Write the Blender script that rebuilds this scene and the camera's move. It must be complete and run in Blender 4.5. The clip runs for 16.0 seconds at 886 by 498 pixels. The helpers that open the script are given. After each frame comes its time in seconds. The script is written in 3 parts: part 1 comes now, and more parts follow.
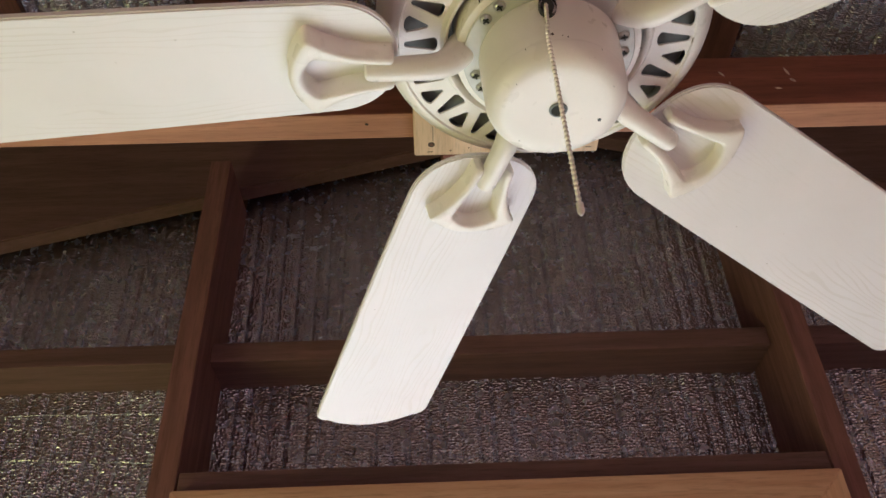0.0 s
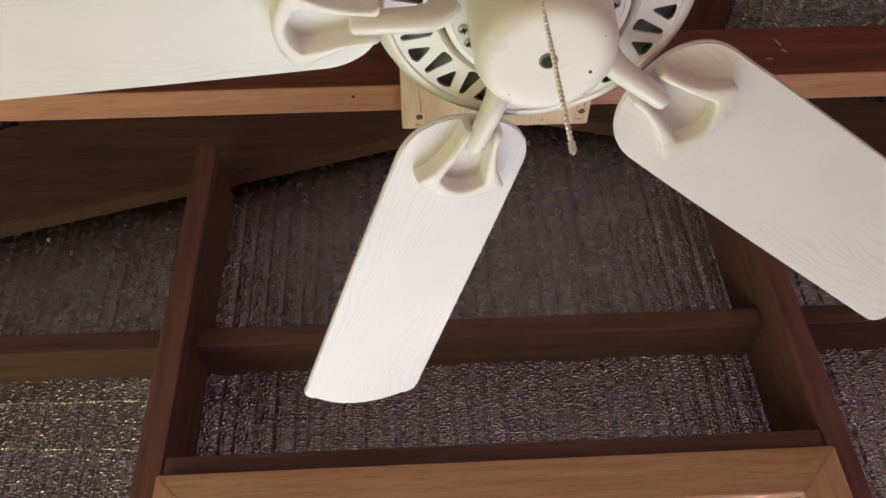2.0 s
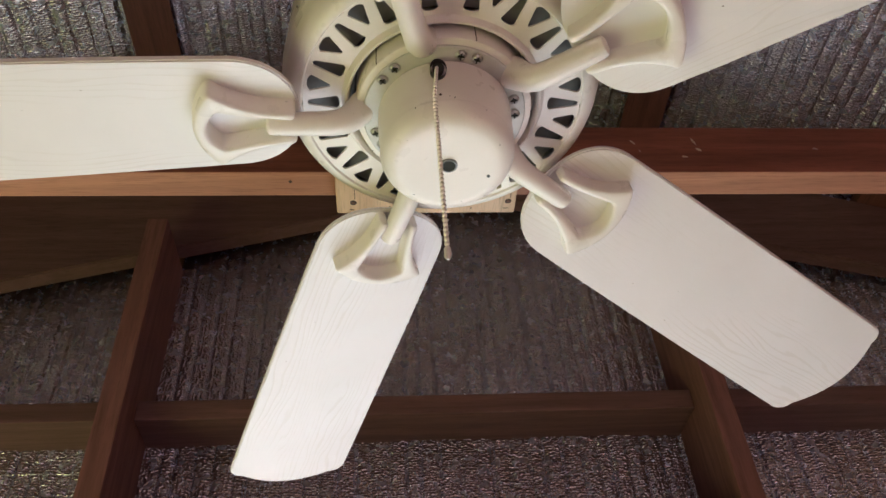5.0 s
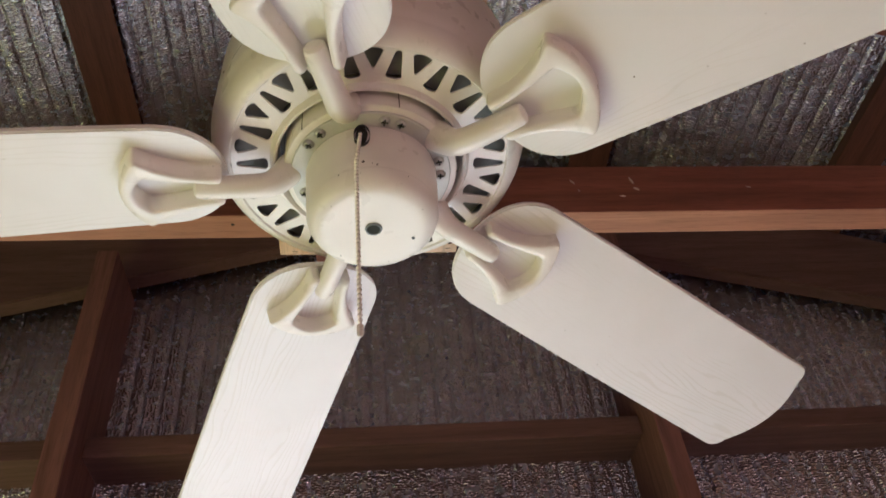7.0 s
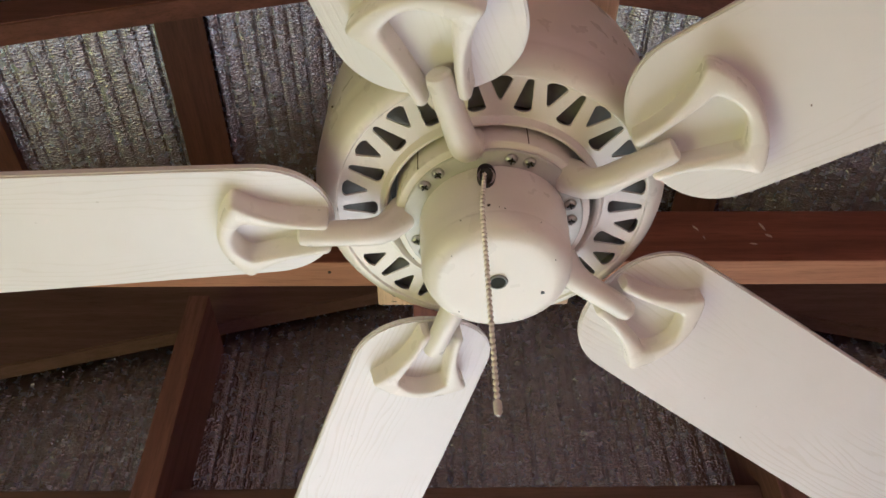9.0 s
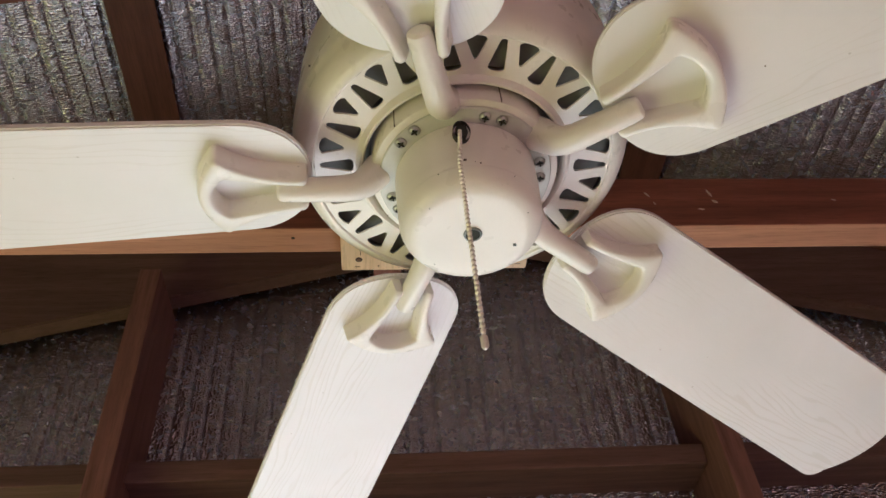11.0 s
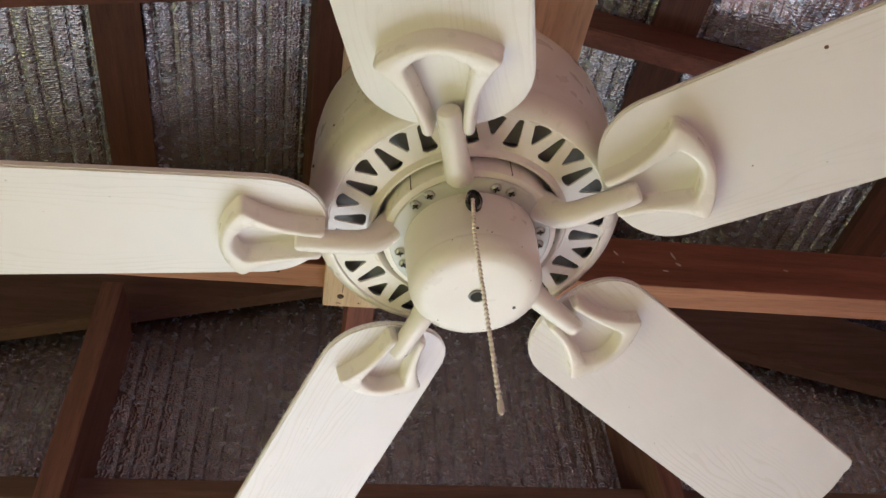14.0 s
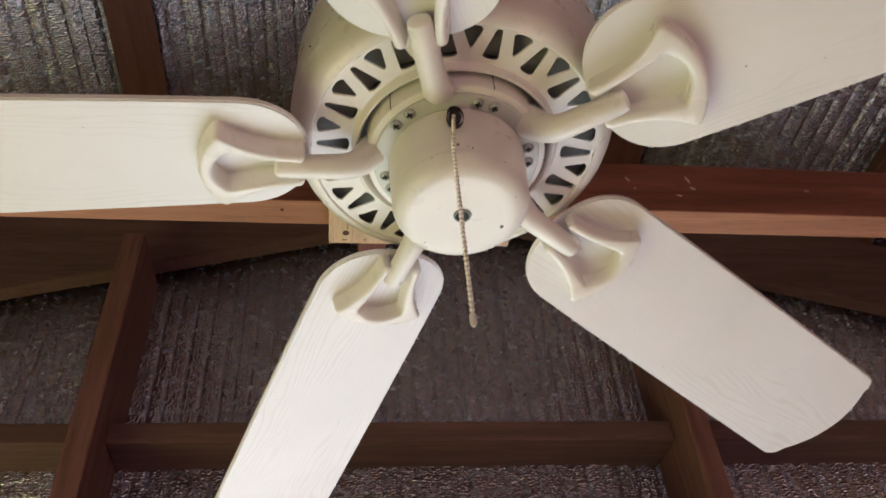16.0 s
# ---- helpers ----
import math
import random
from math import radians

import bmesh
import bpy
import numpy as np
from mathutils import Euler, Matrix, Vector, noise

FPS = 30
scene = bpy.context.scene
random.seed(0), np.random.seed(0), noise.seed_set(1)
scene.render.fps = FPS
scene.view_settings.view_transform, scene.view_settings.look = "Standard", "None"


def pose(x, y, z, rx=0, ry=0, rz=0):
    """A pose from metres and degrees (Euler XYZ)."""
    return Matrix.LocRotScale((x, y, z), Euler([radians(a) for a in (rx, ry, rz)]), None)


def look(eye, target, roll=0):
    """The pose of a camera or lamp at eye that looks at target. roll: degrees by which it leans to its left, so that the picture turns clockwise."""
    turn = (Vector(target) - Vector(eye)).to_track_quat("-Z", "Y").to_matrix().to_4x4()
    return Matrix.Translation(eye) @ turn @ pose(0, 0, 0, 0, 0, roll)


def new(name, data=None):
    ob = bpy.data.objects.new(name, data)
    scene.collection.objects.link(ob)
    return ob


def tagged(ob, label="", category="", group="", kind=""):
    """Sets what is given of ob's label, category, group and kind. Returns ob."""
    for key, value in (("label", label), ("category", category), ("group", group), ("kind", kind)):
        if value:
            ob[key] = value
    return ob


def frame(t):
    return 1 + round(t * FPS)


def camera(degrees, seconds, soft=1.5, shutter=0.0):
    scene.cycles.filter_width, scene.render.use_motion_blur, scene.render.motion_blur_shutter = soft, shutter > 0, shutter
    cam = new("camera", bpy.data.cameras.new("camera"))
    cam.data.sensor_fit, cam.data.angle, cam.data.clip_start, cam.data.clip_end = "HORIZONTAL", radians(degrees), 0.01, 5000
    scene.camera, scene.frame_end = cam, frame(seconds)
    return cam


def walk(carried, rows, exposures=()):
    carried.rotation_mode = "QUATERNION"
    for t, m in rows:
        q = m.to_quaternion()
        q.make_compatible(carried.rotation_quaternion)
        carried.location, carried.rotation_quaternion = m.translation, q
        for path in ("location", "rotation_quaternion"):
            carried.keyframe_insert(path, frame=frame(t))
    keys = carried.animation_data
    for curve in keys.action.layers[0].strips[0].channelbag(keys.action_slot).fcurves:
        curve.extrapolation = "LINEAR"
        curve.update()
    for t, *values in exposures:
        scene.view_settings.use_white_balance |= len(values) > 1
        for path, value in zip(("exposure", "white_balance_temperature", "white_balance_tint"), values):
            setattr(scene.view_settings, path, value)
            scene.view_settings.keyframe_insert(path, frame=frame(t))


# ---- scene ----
cam = camera(58.05, 16.0, shutter=0.4)
PATH = [
    (0.0, (-0.0954, -0.3836, 1.6864), (-0.0737, 0.4096, 2.2949), -2.56),
    (0.5, (-0.1010, -0.3750, 1.6790), (-0.0776, 0.4204, 2.2845), -2.90),
    (1.0, (-0.1007, -0.3727, 1.6803), (-0.0747, 0.4238, 2.2844), -3.20),
    (1.5, (-0.0983, -0.3574, 1.6701), (-0.0676, 0.4383, 2.2750), -3.42),
    (2.0, (-0.0947, -0.3537, 1.6717), (-0.0607, 0.4400, 2.2790), -3.48),
    (2.5, (-0.0867, -0.3679, 1.6682), (-0.0426, 0.4144, 2.2896), -4.17),
    (3.0, (-0.0926, -0.3815, 1.6722), (-0.0381, 0.3838, 2.3136), -4.37),
    (3.5, (-0.0887, -0.3986, 1.6788), (-0.0307, 0.3519, 2.3370), -5.33),
    (4.0, (-0.0669, -0.3923, 1.6692), (-0.0045, 0.3512, 2.3351), -5.18),
    (6.3, (-0.0450, -0.4017, 1.6564), (0.0465, 0.3323, 2.3293), -4.27),
    (6.5, (-0.0457, -0.4119, 1.6611), (0.0593, 0.3311, 2.3221), -5.29),
    (7.0, (-0.0169, -0.4308, 1.6765), (0.0971, 0.2955, 2.3543), -6.99),
    (7.5, (-0.0125, -0.4232, 1.7022), (0.0816, 0.2789, 2.4080), -6.91),
    (8.0, (-0.0220, -0.4019, 1.7344), (0.0294, 0.2880, 2.4565), -4.42),
    (8.5, (-0.0392, -0.3794, 1.7389), (-0.0133, 0.3083, 2.4644), -2.13),
    (9.0, (-0.0447, -0.3791, 1.7361), (-0.0285, 0.3125, 2.4582), -1.18),
    (9.5, (-0.0420, -0.3758, 1.7331), (-0.0209, 0.3221, 2.4490), -1.75),
    (10.0, (-0.0456, -0.3704, 1.7258), (-0.0176, 0.3345, 2.4346), -2.65),
    (10.2, (-0.0435, -0.3730, 1.7221), (-0.0122, 0.3354, 2.4272), -3.24),
    (12.3, (-0.1362, -0.4048, 1.6953), (0.0476, 0.2752, 2.4051), -7.55),
    (12.5, (-0.1387, -0.4152, 1.7013), (0.0424, 0.2582, 2.4181), -7.20),
    (13.0, (-0.1365, -0.4234, 1.6995), (0.0290, 0.2490, 2.4210), -6.73),
    (13.5, (-0.1219, -0.4229, 1.7003), (0.0407, 0.2522, 2.4198), -6.09),
    (14.0, (-0.1220, -0.4216, 1.7025), (0.0384, 0.2566, 2.4197), -5.70),
    (14.5, (-0.1148, -0.4155, 1.7011), (0.0430, 0.2679, 2.4138), -5.70),
    (15.0, (-0.1071, -0.4148, 1.6997), (0.0410, 0.2786, 2.4049), -5.48),
    (15.5, (-0.0897, -0.4129, 1.6978), (0.0542, 0.2914, 2.3930), -5.49),
    (16.0, (-0.0804, -0.4015, 1.6940), (0.0359, 0.3260, 2.3701), -4.96),
]
EXPOSURES = [(0.0, 1.88, 4750.0, 26.0), (16.0, 1.88, 4750.0, 26.0)]
walk(cam, [(t, look(eye, target, roll)) for t, eye, target, roll in PATH], EXPOSURES)

# ---------------------------------------------------------------- light
SUN_ELEVATION, SUN_AZIMUTH = 27.0, 325.0
world = bpy.data.worlds.new("sky")
scene.world = world
world.use_nodes = True
wn = world.node_tree.nodes
sky = wn.new("ShaderNodeTexSky")
sky.sky_type = "NISHITA"
sky.sun_disc = False
sky.sun_elevation = radians(SUN_ELEVATION)
sky.sun_rotation = radians(SUN_AZIMUTH)
wn["Background"].inputs[1].default_value = 0.05
world.node_tree.links.new(sky.outputs[0], wn["Background"].inputs[0])

sun_data = bpy.data.lights.new("sun", "SUN")
sun_data.energy, sun_data.angle, sun_data.color = 3.0, radians(0.5), (1.0, 0.95, 0.86)
sun = new("sun", sun_data)
sun.matrix_world = look((0, 0, 8), (-math.sin(radians(SUN_AZIMUTH)) * 2, -math.cos(radians(SUN_AZIMUTH)) * 2, 8 - 2 * math.tan(radians(SUN_ELEVATION))))


def opening_light(name, eye, target, width, height, energy, color):
    """An area lamp standing in an opening of the walls."""
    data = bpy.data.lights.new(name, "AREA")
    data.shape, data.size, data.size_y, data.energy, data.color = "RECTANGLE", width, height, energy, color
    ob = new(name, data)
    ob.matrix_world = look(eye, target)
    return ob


opening_light("window_light_ahead", (0.012, 0.80, 1.42), (0.012, -0.6, 1.50), 0.82, 0.80, 2.2, (1.0, 0.97, 0.63))
# two lamps added out of view: yellow fill from the left, tan from behind
opening_light("added_light_west", (-1.38, 0.0, 0.88), (-0.40, 0.0, 2.05), 1.1, 1.0, 3.2, (1.0, 0.88, 0.16))
opening_light("added_light_behind", (0.35, -1.93, 1.05), (0.15, 0.0, 1.35), 0.92, 1.7, 1.2, (1.0, 0.52, 0.34))

# ---------------------------------------------------------------- materials


class Mat:
    """A node material with short ways to add and join its nodes."""

    def __init__(self, name, rough=0.5, metal=0.0):
        self.m = bpy.data.materials.new(name)
        self.m.use_nodes = True
        self.t = self.m.node_tree
        self.b = self.t.nodes["Principled BSDF"]
        self.b.inputs["Roughness"].default_value = rough
        self.b.inputs["Metallic"].default_value = metal
        self.tc = self.t.nodes.new("ShaderNodeTexCoord")

    def n(self, kind, **values):
        node = self.t.nodes.new("ShaderNode" + kind)
        for key, value in values.items():
            node.inputs[key.replace("_", " ")].default_value = value
        return node

    def j(self, a, b):
        self.t.links.new(a, b)
        return self

    def coords(self, scale=(1, 1, 1), turn=(0, 0, 0), out="Object"):
        mp = self.n("Mapping")
        mp.inputs["Scale"].default_value = scale
        mp.inputs["Rotation"].default_value = turn
        self.j(self.tc.outputs[out], mp.inputs["Vector"])
        return mp.outputs[0]

    def noise(self, vec, scale, detail=3.0, rough=0.55, distortion=0.0):
        nd = self.n("TexNoise", Scale=scale, Detail=detail, Roughness=rough, Distortion=distortion)
        self.j(vec, nd.inputs["Vector"])
        return nd.outputs["Fac"]

    def ramp(self, fac, stops):
        rp = self.n("ValToRGB")
        rp.color_ramp.elements.remove(rp.color_ramp.elements[1])
        for i, (pos, col) in enumerate(stops):
            el = rp.color_ramp.elements[0] if i == 0 else rp.color_ramp.elements.new(pos)
            el.position = pos
            el.color = (*col, 1) if len(col) == 3 else col
        self.j(fac, rp.inputs[0])
        return rp.outputs[0]

    def mix(self, a, b, fac, blend="MIX"):
        mx = self.n("Mix")
        mx.data_type, mx.blend_type = "RGBA", blend
        for sock, value in ((mx.inputs[0], fac), (mx.inputs[6], a), (mx.inputs[7], b)):
            if isinstance(value, (int, float)):
                sock.default_value = value
            elif isinstance(value, tuple):
                sock.default_value = (*value, 1)
            else:
                self.j(value, sock)
        return mx.outputs[2]

    def bump(self, height, strength=0.3, distance=0.001, normal=None):
        bp = self.n("Bump", Strength=strength, Distance=distance)
        self.j(height, bp.inputs["Height"])
        if normal is not None:
            self.j(normal, bp.inputs["Normal"])
        return bp.outputs[0]

    def out(self, color=None, normal=None, rough=None):
        for sock, value in (("Base Color", color), ("Normal", normal), ("Roughness", rough)):
            if value is None:
                continue
            if isinstance(value, tuple):
                self.b.inputs[sock].default_value = (*value, 1)
            else:
                self.j(value, self.b.inputs[sock])
        return self.m


def paint(name, base, rough=0.30, dirt=(0.55, 0.50, 0.42), amount=0.18):
    """Old off-white enamel: faint yellowing, fine specks, slight orange peel."""
    k = Mat(name, rough)
    v = k.coords()
    c = k.mix(base, dirt, k.ramp(k.noise(v, 14.0, 5.0), [(0.45, (0, 0, 0)), (0.85, (amount,) * 3)]))
    c = k.mix(c, (0.16, 0.13, 0.10), k.ramp(k.noise(v, 170.0, 2.0), [(0.79, (0, 0, 0)), (0.82, (0.35, 0.35, 0.35))]))
    r = k.ramp(k.noise(v, 40.0, 3.0), [(0.3, (rough - 0.06,) * 3), (0.7, (rough + 0.10,) * 3)])
    return k.out(c, k.bump(k.noise(v, 320.0, 2.0), 0.10, 0.0006), r)


def blade_paint(name):
    """White-washed blade with a faint embossed grain that runs along it (local x)."""
    k = Mat(name, 0.45)
    info = k.n("ObjectInfo")
    off = k.n("VectorMath")
    off.operation = "ADD"
    k.j(k.tc.outputs["Object"], off.inputs[0]).j(info.outputs["Random"], off.inputs[1])

    def stretched(x, y):
        mp = k.n("Mapping")
        mp.inputs["Scale"].default_value = (x, y, 1.0)
        k.j(off.outputs[0], mp.inputs["Vector"])
        return mp.outputs[0]

    rings = k.n("TexWave", Scale=52.0, Distortion=20.0, Detail=2.0, Detail_Scale=0.6, Detail_Roughness=0.5)
    rings.wave_type, rings.bands_direction = "BANDS", "Y"
    k.j(stretched(0.22, 1.0), rings.inputs["Vector"])
    fine = k.noise(stretched(1.0, 18.0), 60.0, 4.0, 0.65)
    mask = k.ramp(k.noise(stretched(0.5, 1.2), 7.0, 2.0), [(0.38, (0.15,) * 3), (0.58, (1, 1, 1))])
    carved = k.mix((0.5, 0.5, 0.5), k.ramp(rings.outputs["Fac"], [(0.05, (0, 0, 0)), (0.30, (0.5,) * 3)]), mask)
    h = k.mix(carved, fine, 0.42)
    c = k.mix((0.79, 0.755, 0.75), (0.73, 0.69, 0.67), k.ramp(k.noise(k.coords(), 9.0, 4.0), [(0.4, (0, 0, 0)), (0.8, (0.6,) * 3)]))
    c = k.mix(c, (0.62, 0.57, 0.51), k.ramp(h, [(0.24, (0.34,) * 3), (0.42, (0, 0, 0))]))
    c = k.mix(c, (0.25, 0.19, 0.14), k.ramp(k.noise(k.coords(), 95.0, 1.0), [(0.79, (0, 0, 0)), (0.82, (0.6,) * 3)]))
    return k.out(c, k.bump(h, 0.24, 0.0010))


def wood(name, dark, light, axis, rough=0.7, knots=0.5, scale=1.0, relief=0.35):
    """Sawn timber; the grain runs along the given axis of the object."""
    k = Mat(name, rough)
    s = [9.0 * scale] * 3
    s["xyz".index(axis)] = 0.55 * scale
    v = k.coords(tuple(s))
    grain = k.noise(v, 6.0, 6.0, 0.62, 0.4)
    fine = k.noise(v, 38.0, 3.0, 0.7)
    c = k.ramp(grain, [(0.30, dark), (0.52, tuple((a + b) / 2 for a, b in zip(dark, light))), (0.72, light)])
    info = k.n("ObjectInfo")
    c = k.mix(c, tuple(a * 0.6 for a in dark), k.ramp(fine, [(0.30, (0.55,) * 3), (0.50, (0, 0, 0))]))
    if knots:
        vo = k.n("TexVoronoi", Scale=3.4)
        sp = [1.0] * 3
        sp["xyz".index(axis)] = 0.55
        k.j(k.coords(tuple(sp)), vo.inputs["Vector"])
        c = k.mix(c, tuple(a * 0.35 for a in dark), k.ramp(vo.outputs["Distance"], [(0.025, (knots,) * 3), (0.06, (0, 0, 0))]))
    hs = k.n("HueSaturation", Saturation=1.0)
    rng = k.n("MapRange", To_Min=0.82, To_Max=1.15)
    k.j(info.outputs["Random"], rng.inputs["Value"]).j(rng.outputs[0], hs.inputs["Value"]).j(c, hs.inputs["Color"])
    return k.out(hs.outputs[0], k.bump(k.mix(grain, fine, 0.5), relief, 0.0015))


def foil(name, axis, steep, fine):
    """Reflective bubble foil: rows of small shiny domes between long seams; slight crumpling."""
    k = Mat(name, 0.2, 1.0)
    v = k.coords()
    sc = [fine, fine, fine]
    sc["xyz".index(axis)] = 1.35 * fine
    cells = k.n("TexVoronoi", Scale=1.0, Randomness=0.7)
    k.j(k.coords(tuple(sc)), cells.inputs["Vector"])
    dome = k.n("Math")
    dome.operation, dome.inputs[1].default_value = "POWER", 2.0
    size = k.n("MapRange", To_Min=0.45, To_Max=1.35)
    high = k.n("Math")
    high.operation = "MULTIPLY"
    k.j(cells.outputs["Distance"], dome.inputs[0]).j(cells.outputs["Color"], size.inputs["Value"]).j(dome.outputs[0], high.inputs[0]).j(size.outputs[0], high.inputs[1])
    ribs = k.noise(k.coords((1.0, 0.012, 0.012)), 110.0, 3.0, 0.6)
    crumple = k.noise(v, 16.0, 4.0, 0.6)
    n1 = k.bump(crumple, 0.30, 0.006)
    n2 = k.bump(ribs, 0.5, 0.003, n1)
    n3 = k.bump(high.outputs[0], 1.0, steep / fine, n2)
    c = k.mix((0.70, 0.71, 0.82), (0.56, 0.56, 0.66), k.ramp(k.noise(v, 6.0, 4.0), [(0.35, (0, 0, 0)), (0.75, (0.7,) * 3)]))
    r = k.ramp(k.noise(v, 60.0, 2.0), [(0.35, (0.19,) * 3), (0.65, (0.29,) * 3)])
    return k.out(c, n3, r)


def plain(name, color, rough=0.6, metal=0.0, vary=0.15, scale=20.0):
    k = Mat(name, rough, metal)
    v = k.coords()
    c = k.mix(color, tuple(a * 0.55 for a in color), k.ramp(k.noise(v, scale, 5.0), [(0.4, (0, 0, 0)), (0.8, (vary * 3,) * 3)]))
    return k.out(c, k.bump(k.noise(v, scale * 9, 3.0), 0.15, 0.0008))


ENAMEL = paint("fan_enamel", (0.79, 0.74, 0.68))
BLADE = blade_paint("blade_paint")
STEEL = plain("zinc_steel", (0.31, 0.32, 0.32), 0.55, 1.0, 0.12, 60.0)
CORE = plain("motor_core_grey", (0.24, 0.24, 0.225), 0.65, 0.0, 0.2, 60.0)
FLANGE = plain("bright_zinc", (0.58, 0.57, 0.53), 0.6, 0.25, 0.12, 60.0)
SCREW = plain("screw_steel", (0.50, 0.50, 0.48), 0.35, 1.0, 0.2, 300.0)
HOLE_SHADE = plain("hole_shade", (0.030, 0.032, 0.026), 0.95)
BLACK = plain("black_plastic", (0.018, 0.018, 0.018), 0.45, 0.0, 0.1)
CHAIN = plain("chain_nickel", (0.78, 0.71, 0.67), 0.38, 0.35, 0.15, 400.0)
TIMBER_X = wood("stained_timber_x", (0.135, 0.043, 0.024), (0.285, 0.100, 0.054), "x")
TIMBER_Y = wood("stained_timber_y", (0.135, 0.043, 0.024), (0.285, 0.100, 0.054), "y")
# wall timbers greyed: the haze over the end wall is put into their colour
TIMBER_Z = wood("hazed_wall_timber_z", (0.17, 0.078, 0.066), (0.34, 0.16, 0.138), "z")
WALL_X = wood("hazed_wall_timber_x", (0.11, 0.060, 0.054), (0.21, 0.112, 0.10), "x")
# darker copies of the stained timber: the roof's dimness is put into the colour
ROOF_X = wood("shaded_roof_timber_x", (0.105, 0.036, 0.022), (0.20, 0.074, 0.044), "x")
ROOF_Y = wood("shaded_roof_timber_y", (0.075, 0.028, 0.019), (0.150, 0.055, 0.036), "y")
PINE_X = wood("pine_x", (0.56, 0.31, 0.175), (0.74, 0.47, 0.30), "x", 0.6, 0.75, 1.0, 0.2)
PINE_Y = wood("pine_y", (0.58, 0.40, 0.23), (0.74, 0.56, 0.36), "y", 0.6, 0.5, 1.0, 0.2)
PINE_Z = wood("pine_z", (0.56, 0.31, 0.175), (0.74, 0.47, 0.30), "z", 0.6, 0.75, 1.0, 0.2)
FOIL_ROOF = foil("foil_roof", "y", 0.28, 155.0)
FOIL_WALL = foil("foil_wall", "z", 0.42, 155.0)
PALER_X = wood("paler_timber_x", (0.30, 0.135, 0.070), (0.46, 0.225, 0.115), "x", 0.65, 0.6)
PLY = wood("sheathing", (0.16, 0.10, 0.06), (0.26, 0.17, 0.10), "x", 0.8)
FLOOR = wood("floor_boards", (0.34, 0.24, 0.17), (0.50, 0.37, 0.27), "y", 0.5)
BOUNCE_WALL = plain("tan_bounce_wall", (0.62, 0.40, 0.30), 0.7, 0.0, 0.1, 6.0)
GROUND = plain("dry_grass", (0.27, 0.21, 0.10), 0.95, 0.0, 0.2, 3.0)

glass_k = Mat("window_glass", 0.02)
glass_k.b.inputs["Transmission Weight"].default_value = 1.0
glass_k.b.inputs["IOR"].default_value = 1.45
GLASS = glass_k.out((0.90, 0.95, 0.93))

# ---------------------------------------------------------------- mesh tools


def empty(name, at=(0, 0, 0)):
    ob = new(name)
    ob.empty_display_size = 0.05
    ob.location = at
    return ob


def mesh_of(name, bm, material, smooth=False):
    bmesh.ops.recalc_face_normals(bm, faces=bm.faces)
    data = bpy.data.meshes.new(name)
    bm.to_mesh(data)
    bm.free()
    data.materials.append(material)
    if smooth:
        for p in data.polygons:
            p.use_smooth = True
        data.set_sharp_from_angle(angle=radians(38))
    return data


def part(name, bm, material, parent=None, label="", smooth=False, at=None):
    ob = new(name, mesh_of(name, bm, material, smooth))
    if parent is not None:
        ob.parent = parent
    if at is not None:
        ob.matrix_basis = at
    if label:
        ob["label"] = label
    return ob


def box(x0, x1, y0, y1, z0, z1, bevel=0.002, bm=None):
    bm = bm or bmesh.new()
    made = bmesh.ops.create_cube(bm, size=1.0, matrix=Matrix.Translation(((x0 + x1) / 2, (y0 + y1) / 2, (z0 + z1) / 2)) @ Matrix.Diagonal((x1 - x0, y1 - y0, z1 - z0, 1)))
    if bevel:
        edges = list({e for v in made["verts"] for e in v.link_edges})
        bmesh.ops.bevel(bm, geom=edges, offset=bevel, segments=2, affect="EDGES", profile=0.6)
    return bm


def lathe(profile, steps=96, bm=None):
    """Turns a profile of (radius, height) round z."""
    bm = bm or bmesh.new()
    rings = []
    for r, z in profile:
        if r < 1e-6:
            rings.append([bm.verts.new((0, 0, z))])
        else:
            rings.append([bm.verts.new((r * math.cos(2 * math.pi * i / steps), r * math.sin(2 * math.pi * i / steps), z)) for i in range(steps)])
    for a, b in zip(rings, rings[1:]):
        for i in range(steps):
            k = (i + 1) % steps
            if len(a) == 1:
                bm.faces.new((a[0], b[i], b[k]))
            elif len(b) == 1:
                bm.faces.new((a[i], b[0], a[k]))
            else:
                bm.faces.new((a[i], b[i], b[k], a[k]))
    return bm


def tube(points, radii, sides=16, bm=None, flat=1.0, cap=True):
    """A tube along points; flat squeezes it in height."""
    bm = bm or bmesh.new()
    pts = [Vector(p) for p in points]
    rings = []
    for i, p in enumerate(pts):
        d = (pts[min(i + 1, len(pts) - 1)] - pts[max(i - 1, 0)]).normalized()
        s = d.cross(Vector((0, 0, 1))).normalized() if abs(d.z) < 0.99 else Vector((1, 0, 0))
        u = s.cross(d)
        rings.append([bm.verts.new(p + radii[i] * (s * math.cos(2 * math.pi * a / sides) + u * flat * math.sin(2 * math.pi * a / sides))) for a in range(sides)])
    for a, b in zip(rings, rings[1:]):
        for i in range(sides):
            bm.faces.new((a[i], a[(i + 1) % sides], b[(i + 1) % sides], b[i]))
    if cap:
        bm.faces.new(rings[0])
        bm.faces.new(list(reversed(rings[-1])))
    return bm


def board(name, x0, x1, y0, y1, z0, z1, material, label, category="", kind="", parent=None, bevel=0.0025):
    """One sawn board, its origin at its middle, with eased edges."""
    c = ((x0 + x1) / 2, (y0 + y1) / 2, (z0 + z1) / 2)
    bm = box(x0 - c[0], x1 - c[0], y0 - c[1], y1 - c[1], z0 - c[2], z1 - c[2], bevel)
    ob = part(name, bm, material, parent, at=Matrix.Translation(c))
    if parent is None:
        tagged(ob, label, category, kind=kind)
    return ob


